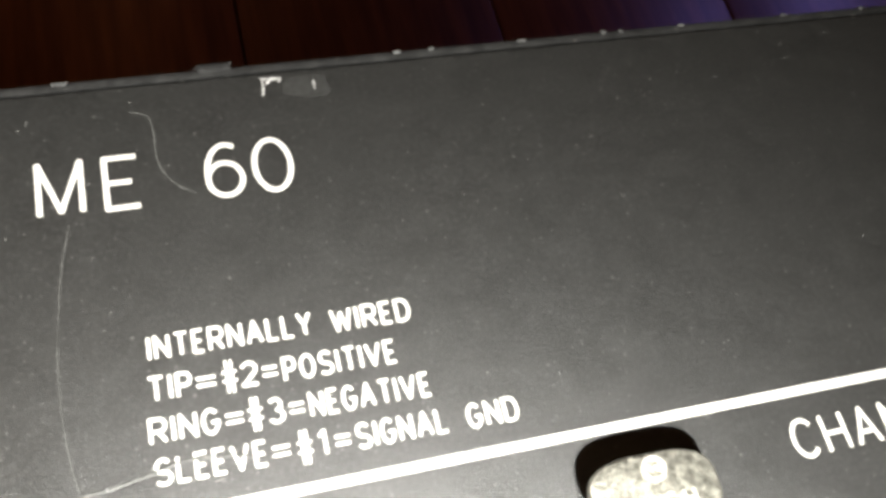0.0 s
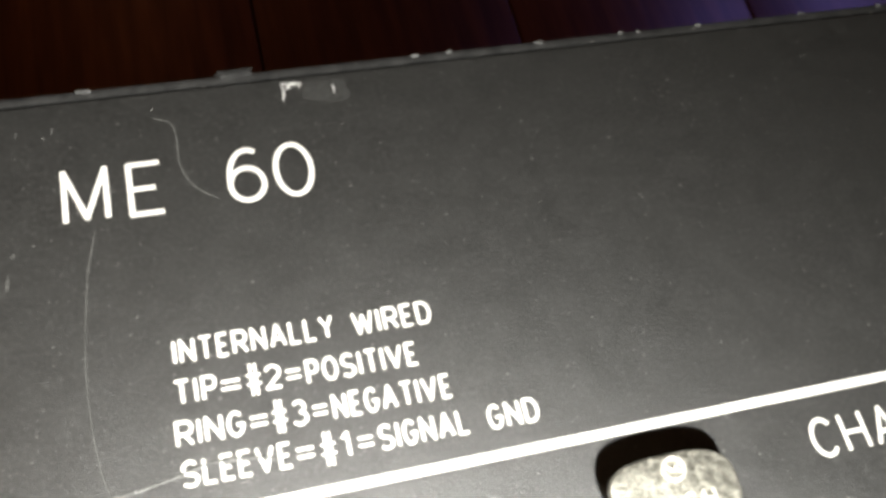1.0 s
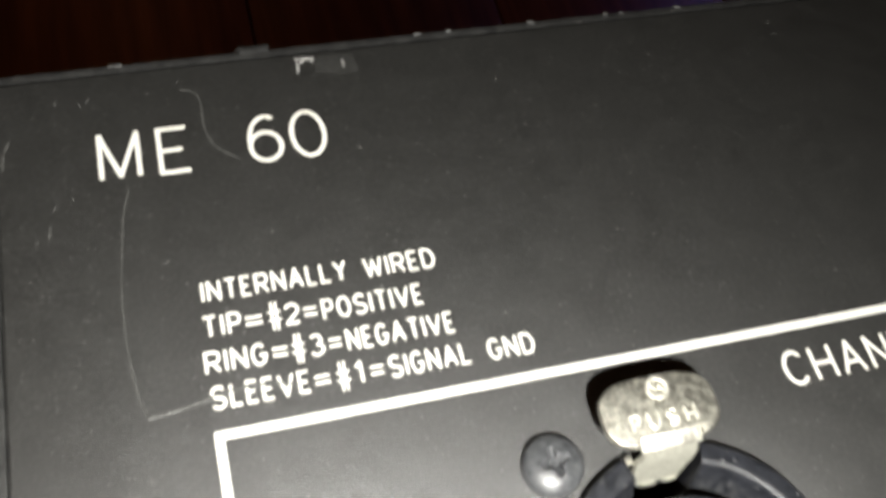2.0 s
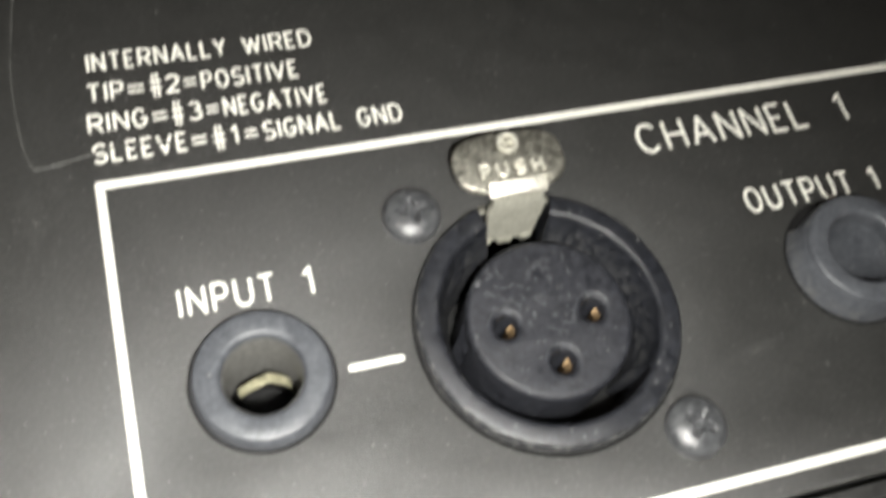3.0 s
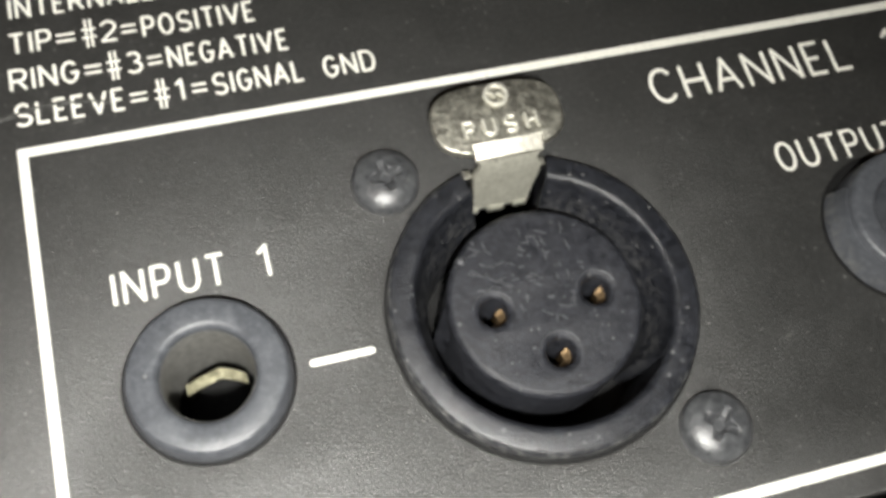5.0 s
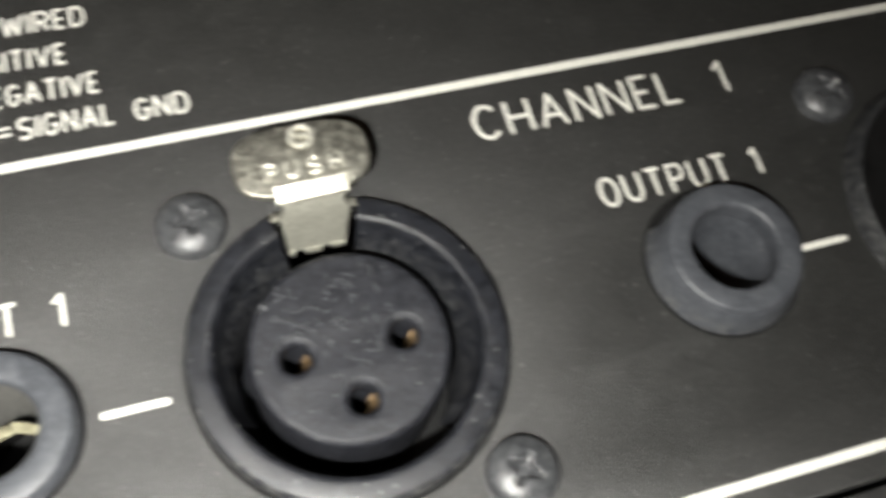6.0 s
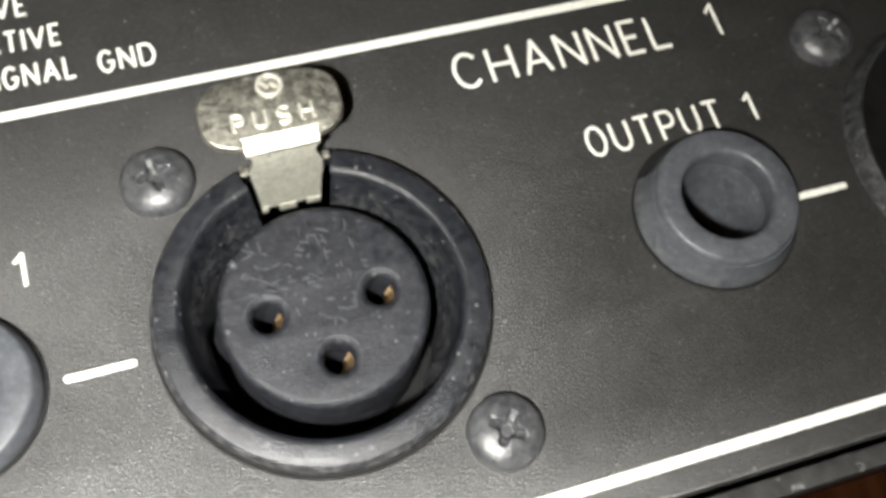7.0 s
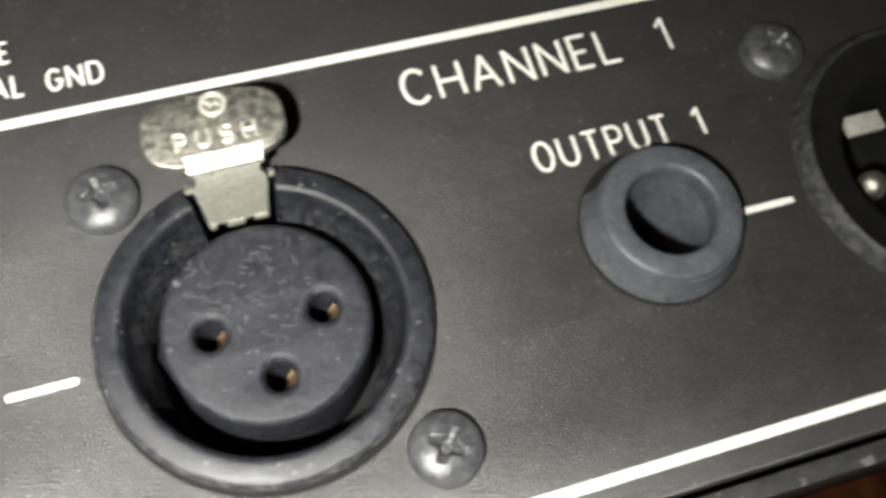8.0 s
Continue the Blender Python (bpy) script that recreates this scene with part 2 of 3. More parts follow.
def turned(profile, n=72, start=0.0, end=360.0, closed=True):
    """A bmesh turned round z from (radius, height) pairs in millimetres; with an open arc its ends are capped."""
    bm = bmesh.new()
    full = end - start >= 360
    count = n if full else n + 1
    rings = []
    for k in range(count):
        a = radians(start + (end - start) * k / n)
        rings.append([bm.verts.new((r * math.cos(a) * MM, r * math.sin(a) * MM, z * MM)) for r, z in profile])
    m = len(profile)
    for k in range(n):
        p, q = rings[k], rings[(k + 1) % count]
        for j in range(m if closed else m - 1):
            bm.faces.new((p[j], q[j], q[(j + 1) % m], p[(j + 1) % m]))
    if not full and closed:
        bm.faces.new(rings[0])
        bm.faces.new(rings[-1][::-1])
    bmesh.ops.remove_doubles(bm, verts=bm.verts, dist=1e-7)
    return bm


def box(x0, x1, y0, y1, z0, z1, bevel=0.0, scale=MM):
    bm = bmesh.new()
    bmesh.ops.create_cube(bm, size=1)
    for v in bm.verts:
        v.co = Vector(((x0 + x1) / 2 + v.co.x * (x1 - x0), (y0 + y1) / 2 + v.co.y * (y1 - y0), (z0 + z1) / 2 + v.co.z * (z1 - z0))) * scale
    if bevel:
        bmesh.ops.bevel(bm, geom=bm.edges, offset=bevel * scale, segments=2, affect="EDGES", profile=0.7)
    return bm


WIDTHS = dict(E=0.8, I=0.2, L=0.8, M=1.15, W=1.4, T=0.95, P=0.9, V=1.1, A=1.08, O=1.05)


def arc(x, y, a, b, start, end, n=18):
    return [(x + a * math.cos(radians(start + (end - start) * k / n)), y + b * math.sin(radians(start + (end - start) * k / n))) for k in range(n + 1)]


BOWL = [(0.0, 0.0), (0.0, 1.0), (0.6, 1.0)] + arc(0.6, 0.73, 0.4, 0.27, 90, -90, 10) + [(0.0, 0.46)]
# single-stroke engraving letters: centre lines in a unit box
STROKES = {
    "A": [[(0.0, 0.0), (0.5, 1.0), (1.0, 0.0)], [(0.17, 0.34), (0.83, 0.34)]],
    "C": [arc(0.5, 0.5, 0.56, 0.5, 42, 318)],
    "D": [[(0.0, 0.0), (0.0, 1.0), (0.45, 1.0)] + arc(0.45, 0.5, 0.55, 0.5, 90, -90) + [(0.0, 0.0)]],
    "E": [[(1.0, 1.0), (0.0, 1.0), (0.0, 0.0), (1.0, 0.0)], [(0.0, 0.5), (0.8, 0.5)]],
    "G": [arc(0.5, 0.5, 0.5, 0.5, 42, 345, 24) + [(1.0, 0.46), (0.55, 0.46)]],
    "H": [[(0.0, 0.0), (0.0, 1.0)], [(1.0, 0.0), (1.0, 1.0)], [(0.0, 0.5), (1.0, 0.5)]],
    "I": [[(0.5, 0.0), (0.5, 1.0)]],
    "L": [[(0.0, 1.0), (0.0, 0.0), (1.0, 0.0)]],
    "M": [[(0.0, 0.0), (0.0, 1.0), (0.5, 0.04), (1.0, 1.0), (1.0, 0.0)]],
    "N": [[(0.0, 0.0), (0.0, 1.0), (1.0, 0.0), (1.0, 1.0)]],
    "O": [arc(0.5, 0.5, 0.5, 0.5, 90, 450, 32)],
    "P": [BOWL],
    "R": [BOWL, [(0.5, 0.46), (1.0, 0.0)]],
    "S": [arc(0.5, 0.74, 0.46, 0.26, 30, 270, 14) + arc(0.5, 0.24, 0.5, 0.24, 90, -150, 14)],
    "T": [[(0.0, 1.0), (1.0, 1.0)], [(0.5, 1.0), (0.5, 0.0)]],
    "U": [[(0.0, 1.0), (0.0, 0.36)] + arc(0.5, 0.36, 0.5, 0.36, 180, 360, 14) + [(1.0, 1.0)]],
    "V": [[(0.0, 1.0), (0.5, 0.0), (1.0, 1.0)]],
    "W": [[(0.0, 1.0), (0.25, 0.0), (0.5, 0.85), (0.75, 0.0), (1.0, 1.0)]],
    "Y": [[(0.0, 1.0), (0.5, 0.48), (1.0, 1.0)], [(0.5, 0.48), (0.5, 0.0)]],
    "0": [arc(0.5, 0.5, 0.5, 0.5, 90, 450, 36)],
    "1": [[(0.0, 0.76), (1.0, 1.0), (1.0, 0.0)]],
    "2": [arc(0.5, 0.72, 0.47, 0.28, 165, -35, 14) + [(0.0, 0.0), (1.0, 0.0)]],
    "3": [arc(0.45, 0.755, 0.43, 0.245, 150, -80, 12) + arc(0.45, 0.26, 0.53, 0.26, 80, -150, 14)],
    "6": [arc(0.5, 0.32, 0.5, 0.32, 180, 540, 28), arc(0.58, 0.42, 0.58, 0.58, 190, 62, 16)],
    "#": [[(0.33, 0.0), (0.33, 1.0)], [(0.67, 0.0), (0.67, 1.0)], [(0.0, 0.36), (1.0, 0.36)], [(0.0, 0.64), (1.0, 0.64)]],
    "=": [[(0.0, 0.0), (1.0, 0.0)], [(0.0, 1.0), (1.0, 1.0)]],
}


def runs(points, reach):
    """A path cut at its sharp corners; the cut ends reach a little past the corner."""
    out, run = [], [points[0]]
    for k in range(1, len(points)):
        run.append(points[k])
        last = k == len(points) - 1
        if not last and (points[k] - points[k - 1]).angle(points[k + 1] - points[k], 0.0) > 0.7:
            tip = points[k] + (points[k] - points[k - 1]).normalized() * reach
            out.append(run[:-1] + [tip])
            run = [points[k] - (points[k + 1] - points[k]).normalized() * reach]
    return out + [run]


def lettering(text, x0, x1, y0, y1, parent, z=0.0, height=0.03, weight=0.34, mat=None, gap=0.36):
    """A word of evenly pitched engraved capitals, fitted into a box on the surface; weight is the stroke's width."""
    widths = [WIDTHS.get(ch, 1.0) for ch in text]
    unit = (x1 - x0) / (sum(widths) + gap * (len(text) - 1))
    half = weight / 2
    c = bpy.data.curves.new("strokes", "CURVE")
    c.dimensions, c.bevel_depth, c.bevel_resolution, c.use_fill_caps = "3D", half, 2, True
    x = x0
    for ch, w in zip(text, widths):
        left, right = x + half, x + w * unit - half
        if right < left:
            left = right = x + w * unit / 2
        for path in STROKES[ch]:
            for run in runs([Vector((left + u * (right - left), y0 + half + v * (y1 - y0 - weight))) for u, v in path], half * 0.5):
                sp = c.splines.new("POLY")
                sp.points.add(len(run) - 1)
                for p, q in zip(sp.points, run):
                    p.co = (q.x, q.y, 0, 1)
        x += (w + gap) * unit
    mesh = baked(c, "lettering")
    for v in mesh.vertices:
        v.co = (v.co.x * MM, v.co.y * MM, (z + height * v.co.z / half) * MM)
    return part("lettering", smooth(mesh), mat or PRINT, parent)


def strip(points, widths, z, height=0.02):
    """A thin ribbon along points, in millimetres."""
    bm = bmesh.new()
    rows = []
    for k, (x, y) in enumerate(points):
        a, b = points[max(k - 1, 0)], points[min(k + 1, len(points) - 1)]
        d = Vector((b[0] - a[0], b[1] - a[1])).normalized()
        w = widths[k] / 2
        rows.append([bm.verts.new((px * MM, py * MM, pz * MM)) for px, py, pz in (
            (x - d.y * w, y + d.x * w, z - 0.02), (x - d.y * w * 0.6, y + d.x * w * 0.6, z + height),
            (x + d.y * w * 0.6, y - d.x * w * 0.6, z + height), (x + d.y * w, y - d.x * w, z - 0.02))])
    for p, q in zip(rows, rows[1:]):
        for j in range(3):
            bm.faces.new((p[j], p[j + 1], q[j + 1], q[j]))
    return bm


# ---- the room ----
def room():
    floor = tagged(part("floor", box(-1.6, 1.6, -1.6, 1.6, -0.12, -0.02, 0, 1), WOOD, None), "dark red-brown wooden board floor", "floor", kind="structure")
    shared = None
    for k in range(24):
        bm = box(-0.0645, 0.0645, -1.595, 1.595, -0.02, 0.0, 0.0015, 1)
        if shared is None:
            ob = part("plank", bm, WOOD, floor)
            shared = ob.data
        else:
            bm.free()
            ob = new("plank", shared)
            ob.parent = floor
        ob.location = (-1.495 + 0.13 * k, 0, 0)
    for name, b in (("wall_north", (-1.7, 1.7, 1.6, 1.7, -0.12, 2.4)), ("wall_south", (-1.7, 1.7, -1.7, -1.6, -0.12, 2.4)),
                    ("wall_east", (1.6, 1.7, -1.6, 1.6, -0.12, 2.4)), ("wall_west", (-1.7, -1.6, -1.6, 1.6, -0.12, 2.4))):
        tagged(part(name, box(*b, 0, 1), WALL, None), "plain plaster wall in the dark room", "wall", kind="structure")
    tagged(part("ceiling", box(-1.7, 1.7, -1.7, 1.7, 2.4, 2.5, 0, 1), CEILING, None), "plain painted ceiling", "ceiling", kind="structure")


room()

# ---- the device: rear panel, covers, print ----
LEFT, RIGHT, BOTTOM, TOP = -51.9, 378.0, -19.4, 59.45
SOCKET_IN, SOCKET_OUT = (0.1, 0.1), (56.0, 0.0)
JACK_IN, JACK_OUT = (-24.94, -0.05), (30.75, 0.0)


def device():
    ob = thing("audio_processor", 0, 0, 0, "black metal rack audio processor standing with its worn rear panel upwards", "audio processor")
    outline = [(LEFT, BOTTOM), (RIGHT, BOTTOM), (RIGHT, TOP), (LEFT, TOP)]
    holes = [circle(*SOCKET_IN, 11.8), circle(*SOCKET_OUT, 11.95), circle(*JACK_IN, 5.2), circle(*JACK_OUT, 5.2)]
    panel = part("rear_panel", plate("rear_panel", outline, holes, -1.5, 0.0, 0.4, 3), PANEL, ob, "black anodised panel with dust and scratches")
    part("top_cover", box(LEFT - 0.6, RIGHT + 0.6, TOP + 0.3, TOP + 1.05, -299.0, -0.12, 0.3), COVER, ob, "black painted cover with a worn lip")
    part("bottom_cover", box(LEFT - 0.6, RIGHT + 0.6, BOTTOM - 1.9, BOTTOM - 0.42, -299.0, -0.25, 0.35), COVER, ob, "black painted cover with a worn lip")
    part("side_cover", box(LEFT - 1.3, LEFT - 0.1, BOTTOM - 0.41, TOP + 0.12, -299.0, -0.6, 0.3), COVER, ob)
    part("side_cover", box(RIGHT + 0.1, RIGHT + 1.3, BOTTOM - 0.41, TOP + 0.12, -299.0, -0.6, 0.3), COVER, ob)
    part("front_panel", box(LEFT - 1.3, RIGHT + 1.3, BOTTOM - 1.95, TOP + 1.25, -300.0, -296.0, 0.5), COVER, ob)

    for args in (("M", -42.95, -39.05, 46.75, 52.2), ("E", -37.55, -34.45, 46.65, 52.1), ("6", -29.1, -25.7, 46.55, 52.2), ("0", -25.0, -21.4, 46.5, 52.2)):
        lettering(*args, panel, weight=0.46)
    small = (
        ("INTERNALLY", -35.45, -22.45, 32.75), ("WIRED", -20.95, -14.25, 32.6),
        ("TIP", -35.75, -32.4, 29.35), ("2", -28.7, -27.3, 29.3), ("POSITIVE", -25.4, -16.2, 29.15),
        ("RING", -36.0, -30.7, 26.0), ("3", -27.05, -25.75, 25.95), ("NEGATIVE", -23.85, -14.05, 25.9),
        ("SLEEVE", -35.9, -27.55, 22.8), ("1", -23.7, -23.0, 22.75), ("SIGNAL", -20.75, -13.4, 22.7), ("GND", -11.8, -7.45, 22.6))
    for text, x0, x1, y in small:
        lettering(text, x0, x1, y, y + 2.1, panel, weight=0.27, gap=0.2)
    for x0, x1, y in ((-30.2, -28.85, 28.95), (-28.65, -27.35, 25.55), (-25.4, -24.05, 22.25)):
        lettering("#", x0, x1, y, y + 2.9, panel, weight=0.21)
    for x0, x1, y in ((-32.2, -30.5, 29.35), (-27.1, -25.7, 29.3), (-30.4, -28.85, 26.0), (-25.5, -24.15, 25.95), (-27.3, -25.75, 22.8), (-22.5, -21.1, 22.75)):
        lettering("=", x0, x1, y + 0.55, y + 1.4, panel, weight=0.25)
    for text, x0, x1, y0, y1 in (("CHANNEL", 14.75, 33.45, 14.8, 18.2), ("1", 37.1, 38.1, 14.85, 18.2), ("OUTPUT", 23.0, 34.85, 6.6, 9.35), ("1", 36.9, 37.75, 6.6, 9.3),
                                 ("INPUT", -30.68, -22.38, 6.72, 9.42), ("1", -20.1, -19.2, 6.65, 9.4)):
        lettering(text, x0, x1, y0, y1, panel, weight=0.35 if text == "CHANNEL" else 0.3, gap=0.27)

    for x0, x1, y0, y1 in ((-36.0, 90.0, 20.14, 20.89), (-36.0, 90.0, -17.41, -16.66), (-36.0, -35.25, -16.66, 20.14), (89.25, 90.0, -16.66, 20.14)):
        part("border_line", box(x0, x1, y0, y1, -0.02, 0.03), PRINT, panel, "white printed border line")
    for x0, x1 in ((-17.9, -13.1), (37.0, 42.2)):
        part("dash_line", plate("dash_line", oval((x0 + x1) / 2, -0.52, (x1 - x0) / 2, 0.27, 8.0, 40), [], -0.02, 0.03), PRINT, panel, "short white printed dash")
    return ob, panel


amp, panel = device()


# ---- sockets and screws ----
def screw(x, y, z, turn, parent=None):
    """Domed pan head with a small worn cross recess."""
    bm = bmesh.new()
    rings, n = 34, 104
    last = None

    def recess(px, py):
        """Depth of the cross slot: four tapered wings round a deeper middle, with worn flanks."""
        depth = 0.0
        for u, v in ((abs(px), abs(py)), (abs(py), abs(px))):
            across = min(1.0, max(0.0, (0.46 - 0.10 * v - u) / 0.16))
            along = min(1.0, max(0.0, (1.35 - v) / 0.45))
            depth = max(depth, across * along)
        middle = min(1.0, max(0.0, (0.75 - math.hypot(px, py)) / 0.3))
        return 0.45 * depth + 0.4 * middle

    centre = bm.verts.new((0, 0, (1.75 - recess(0, 0)) * MM))
    for k in range(1, rings + 1):
        r = 2.7 * k / rings
        row = []
        for j in range(n):
            a = 2 * math.pi * j / n
            px, py = r * math.cos(a), r * math.sin(a)
            h = 0.35 + 1.4 * math.sqrt(max(0.0, 1 - (r / 2.74) ** 2.3)) if k < rings else -0.1
            row.append(bm.verts.new((px * MM, py * MM, (h - recess(px, py)) * MM)))
        for j in range(n):
            if last:
                bm.faces.new((last[j], row[j], row[(j + 1) % n], last[(j + 1) % n]))
            else:
                bm.faces.new((centre, row[j], row[(j + 1) % n]))
        last = row
    ob = part("screw", bm, SCREW, parent, "dusty dark cross-head screw")
    ob.location = (x * MM, y * MM, z * MM)
    ob.rotation_euler = (0, 0, radians(turn))
    return ob


FACE = [(11.85, -4.0), (11.85, 0.9), (11.8, 1.25), (11.66, 1.5), (11.4, 1.6), (10.3, 1.62), (10.12, 1.62), (9.98, 1.56), (9.84, 1.44), (9.74, 1.26)]
SLOPED = FACE + [(9.62, 0.9), (9.35, -0.2), (8.95, -1.3), (8.5, -2.6), (8.35, -9.5), (10.6, -9.5), (10.6, -4.0)]
SHEER = FACE + [(9.66, 0.9), (9.62, 0.2), (9.6, -9.5), (10.6, -9.5), (10.6, -4.0)]


def latch(parent):
    """Push tab of sheet metal with its bent neck reaching down into the socket."""
    # the oval leaves a gap in its lower edge where the sheet bends down
    x0, x1, low = -2.95, 2.55, 11.8
    edge = [13.95 - 2.98 * (1 - abs((x + 0.42) / 5.15) ** 3) ** (1 / 3) for x in (x0, x1)]
    outline = [p for p in oval(-0.42, 13.95, 5.15, 2.98, 3.0) if not (p[1] < low and x0 - 0.25 < p[0] < x1 + 0.25)]
    cut = next(k for k, p in enumerate(outline) if p[1] < 13.95 and p[0] > x1)
    outline[cut:cut] = [(x0, edge[0]), (x0, low), (x1, low), (x1, edge[1])]
    tab = plate("push_tab", outline, [], 3.9, 4.7, 0.2, 3)
    ob = part("push_tab", tab, NICKEL, parent, "worn nickel push tab with raised lettering")
    bm = bmesh.new()
    profile = [(10.95, 4.05, 2.66), (10.8, 3.8, 2.5), (10.68, 3.45, 2.3), (10.55, 3.0, 2.3), (10.45, 2.55, 2.55),
               (10.35, 2.0, 2.7), (10.2, 1.0, 2.62), (10.05, -0.4, 2.45), (9.9, -1.8, 2.35), (9.8, -2.9, 2.3)]
    rows = []
    for y, z, w in profile:
        rows.append([bm.verts.new(((x - 0.2) * MM, (y + dy) * MM, (z + dz) * MM)) for dy, dz in ((0, 0), (0.5, -0.35)) for x in (-w, -w / 3, w / 3, w)])
    for p, q in zip(rows, rows[1:]):
        for j in range(3):
            bm.faces.new((p[j], p[j + 1], q[j + 1], q[j]))
            bm.faces.new((p[j + 4], q[j + 4], q[j + 5], p[j + 5]))
        bm.faces.new((p[0], q[0], q[4], p[4]))
        bm.faces.new((p[3], p[7], q[7], q[3]))
    for row in (rows[0], rows[-1]):
        bm.faces.new((row[0], row[1], row[2], row[3], row[7], row[6], row[5], row[4]))
    part("neck", bm, DULL_NICKEL, ob, "dull olive nickel neck")
    # bend has a lighter metal and a set tilt to carry its highlight
    bend = box(-2.9, 2.5, 10.8, 11.9, -0.25, 0.25, 0.1)
    for v in bend.verts:
        v.co.z += (4.44 - 0.54 * (11.9 - v.co.y / MM)) * MM
    part("bend", bend, BEND_SHINE, ob, "bright bend above the neck, lightened and tilted for its highlight")
    for x0, x1, drop in ((-2.5, -2.0, 3.6), (-1.15, 0.2, 3.7), (1.0, 2.1, 3.5)):
        part("tooth", box(x0, x1, 9.75, 10.25, -drop, -2.75, 0.08), DULL_NICKEL, ob)
    for x in (-3.2, 2.85):
        part("ear", box(x - 0.3, x + 0.3, 10.7, 11.4, 1.2, 1.45, 0.1), NICKEL, ob, "small bright metal ear beside the neck")
    lettering("PUSH", -3.4, 2.65, 12.3, 13.9, ob, 4.7, 0.2, 0.34, BRIGHT, 0.42)
    part("symbol", plate("symbol", circle(-0.1, 15.7, 1.0, 40), [circle(-0.1, 15.7, 0.7, 32)], 4.6, 4.9, 0.08), BRIGHT, ob)
    for dx in (-0.35, 0.4):
        bar = part("symbol", box(-0.42, 0.42, -0.1, 0.1, 4.6, 4.9, 0.05), BRIGHT, ob)
        bar.location, bar.rotation_euler = ((-0.1 + dx) * MM, (15.7 - dx * 0.3) * MM, 0), (0, 0, radians(-40))
    return ob


def female_socket():
    ob = thing("xlr_socket", *SOCKET_IN, 0, "black round three-hole audio socket with a nickel push tab", "audio socket")
    for profile, start, end in ((SLOPED, -40, 73), (SLOPED, 109, 205), (SHEER, 205, 320)):
        ring = part("shell_ring", turned(profile, max(12, (end - start) // 3), start, end), RIM, ob, "scuffed black plastic ring")
        ring.location = (-0.02 * MM, 0.12 * MM, 0)
    # flat black band stands in for the shadow line under the ring
    part("ring_contact_shade", turned([(12.05, -0.02), (12.05, 0.12), (11.5, 0.12), (11.5, -0.02)], 80), DEEP, ob)
    pins = [(-4.05, -0.05), (4.05, -0.05), (0.0, -4.1)]
    insert = part("insert", plate("insert", circle(0, 0, 7.46, 96), [circle(x, y, 1.08, 32) for x, y in pins], -9.0, 1.0, 0.6, 4), INSERT, ob, "worn black insert with three contact holes")
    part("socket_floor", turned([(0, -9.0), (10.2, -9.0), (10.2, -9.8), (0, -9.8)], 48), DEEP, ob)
    for x, y in pins:
        c = part("contact", turned([(1.06, -0.7), (1.06, -8.5), (0.42, -8.5), (0.42, -1.2), (0.5, -1.0)], 16, -90, 35), BRASS, ob, "tarnished brass contact")
        c.location = (x * MM, y * MM, 0)
        # upper half of the chamfer in paler grey, its catch of light painted
        rim = part("lit_hole_rim", turned([(1.62, 1.0), (1.6, 1.03), (1.3, 0.8), (1.1, 0.35), (1.1, 0.2), (1.3, 0.3)], 32, 15, 165), MARK, insert, "chamfer of a contact hole, painted pale as if lit")
        rim.location = (x * MM, y * MM, 0)
    # guide rib on the insert's flank and a small moulded nub at its rim
    bm = bmesh.new()
    low = [bm.verts.new((-math.cos(radians(a)) * r * MM, math.sin(radians(a)) * r * MM, z * MM)) for r, a, z in ((7.4, 12, 0.4), (8.1, 3, -2.6), (7.4, -6, -1.0), (7.4, 12, -6.0), (8.1, 3, -6.0), (7.4, -6, -6.0))]
    for f in ((0, 1, 2), (3, 5, 4), (0, 3, 4, 1), (1, 4, 5, 2), (2, 5, 3, 0)):
        bm.faces.new([low[k] for k in f])
    part("guide_rib", bm, INSERT, insert)
    nub = part("nub", turned([(0.0, 0.3), (0.2, 0.26), (0.36, 0.1), (0.4, -0.1), (0.0, -0.1)], 20), MARK, insert, "pale moulded nub")
    nub.location = (-5.5 * MM, 4.35 * MM, 0.95 * MM)
    # worn moulded marks, too faint to read
    rng = random.Random(7)
    for k in range(58):
        x, y = rng.uniform(-4.8, 4.0), rng.uniform(1.2, 5.6)
        if k < 14:
            x, y = rng.uniform(-2.0, 2.4), rng.uniform(-1.8, 1.6)
        a, n = rng.choice((80, 95, 10, -20, -35)) + rng.uniform(-12, 12), rng.uniform(0.15, 0.55)
        c, d = math.cos(radians(a)) * n, math.sin(radians(a)) * n
        part("mark", strip([(x - c, y - d), (x + rng.uniform(-0.1, 0.1), y), (x + c, y + d)], [0.12, 0.2, 0.12], 1.0, 0.05), MARK, ob)
    scrape = [(-5.0 + 0.25 * k, 3.4 - 0.17 * k + 0.12 * math.sin(k * 1.7)) for k in range(12)]
    part("mark", strip(scrape, [0.16 + 0.08 * math.sin(k) for k in range(12)], 1.0, 0.05), MARK, ob)
    latch(ob)
    screw(-9.4, 12.25, 0, 12, ob)
    screw(9.6, -12.0, 0, 52, ob)
    return ob


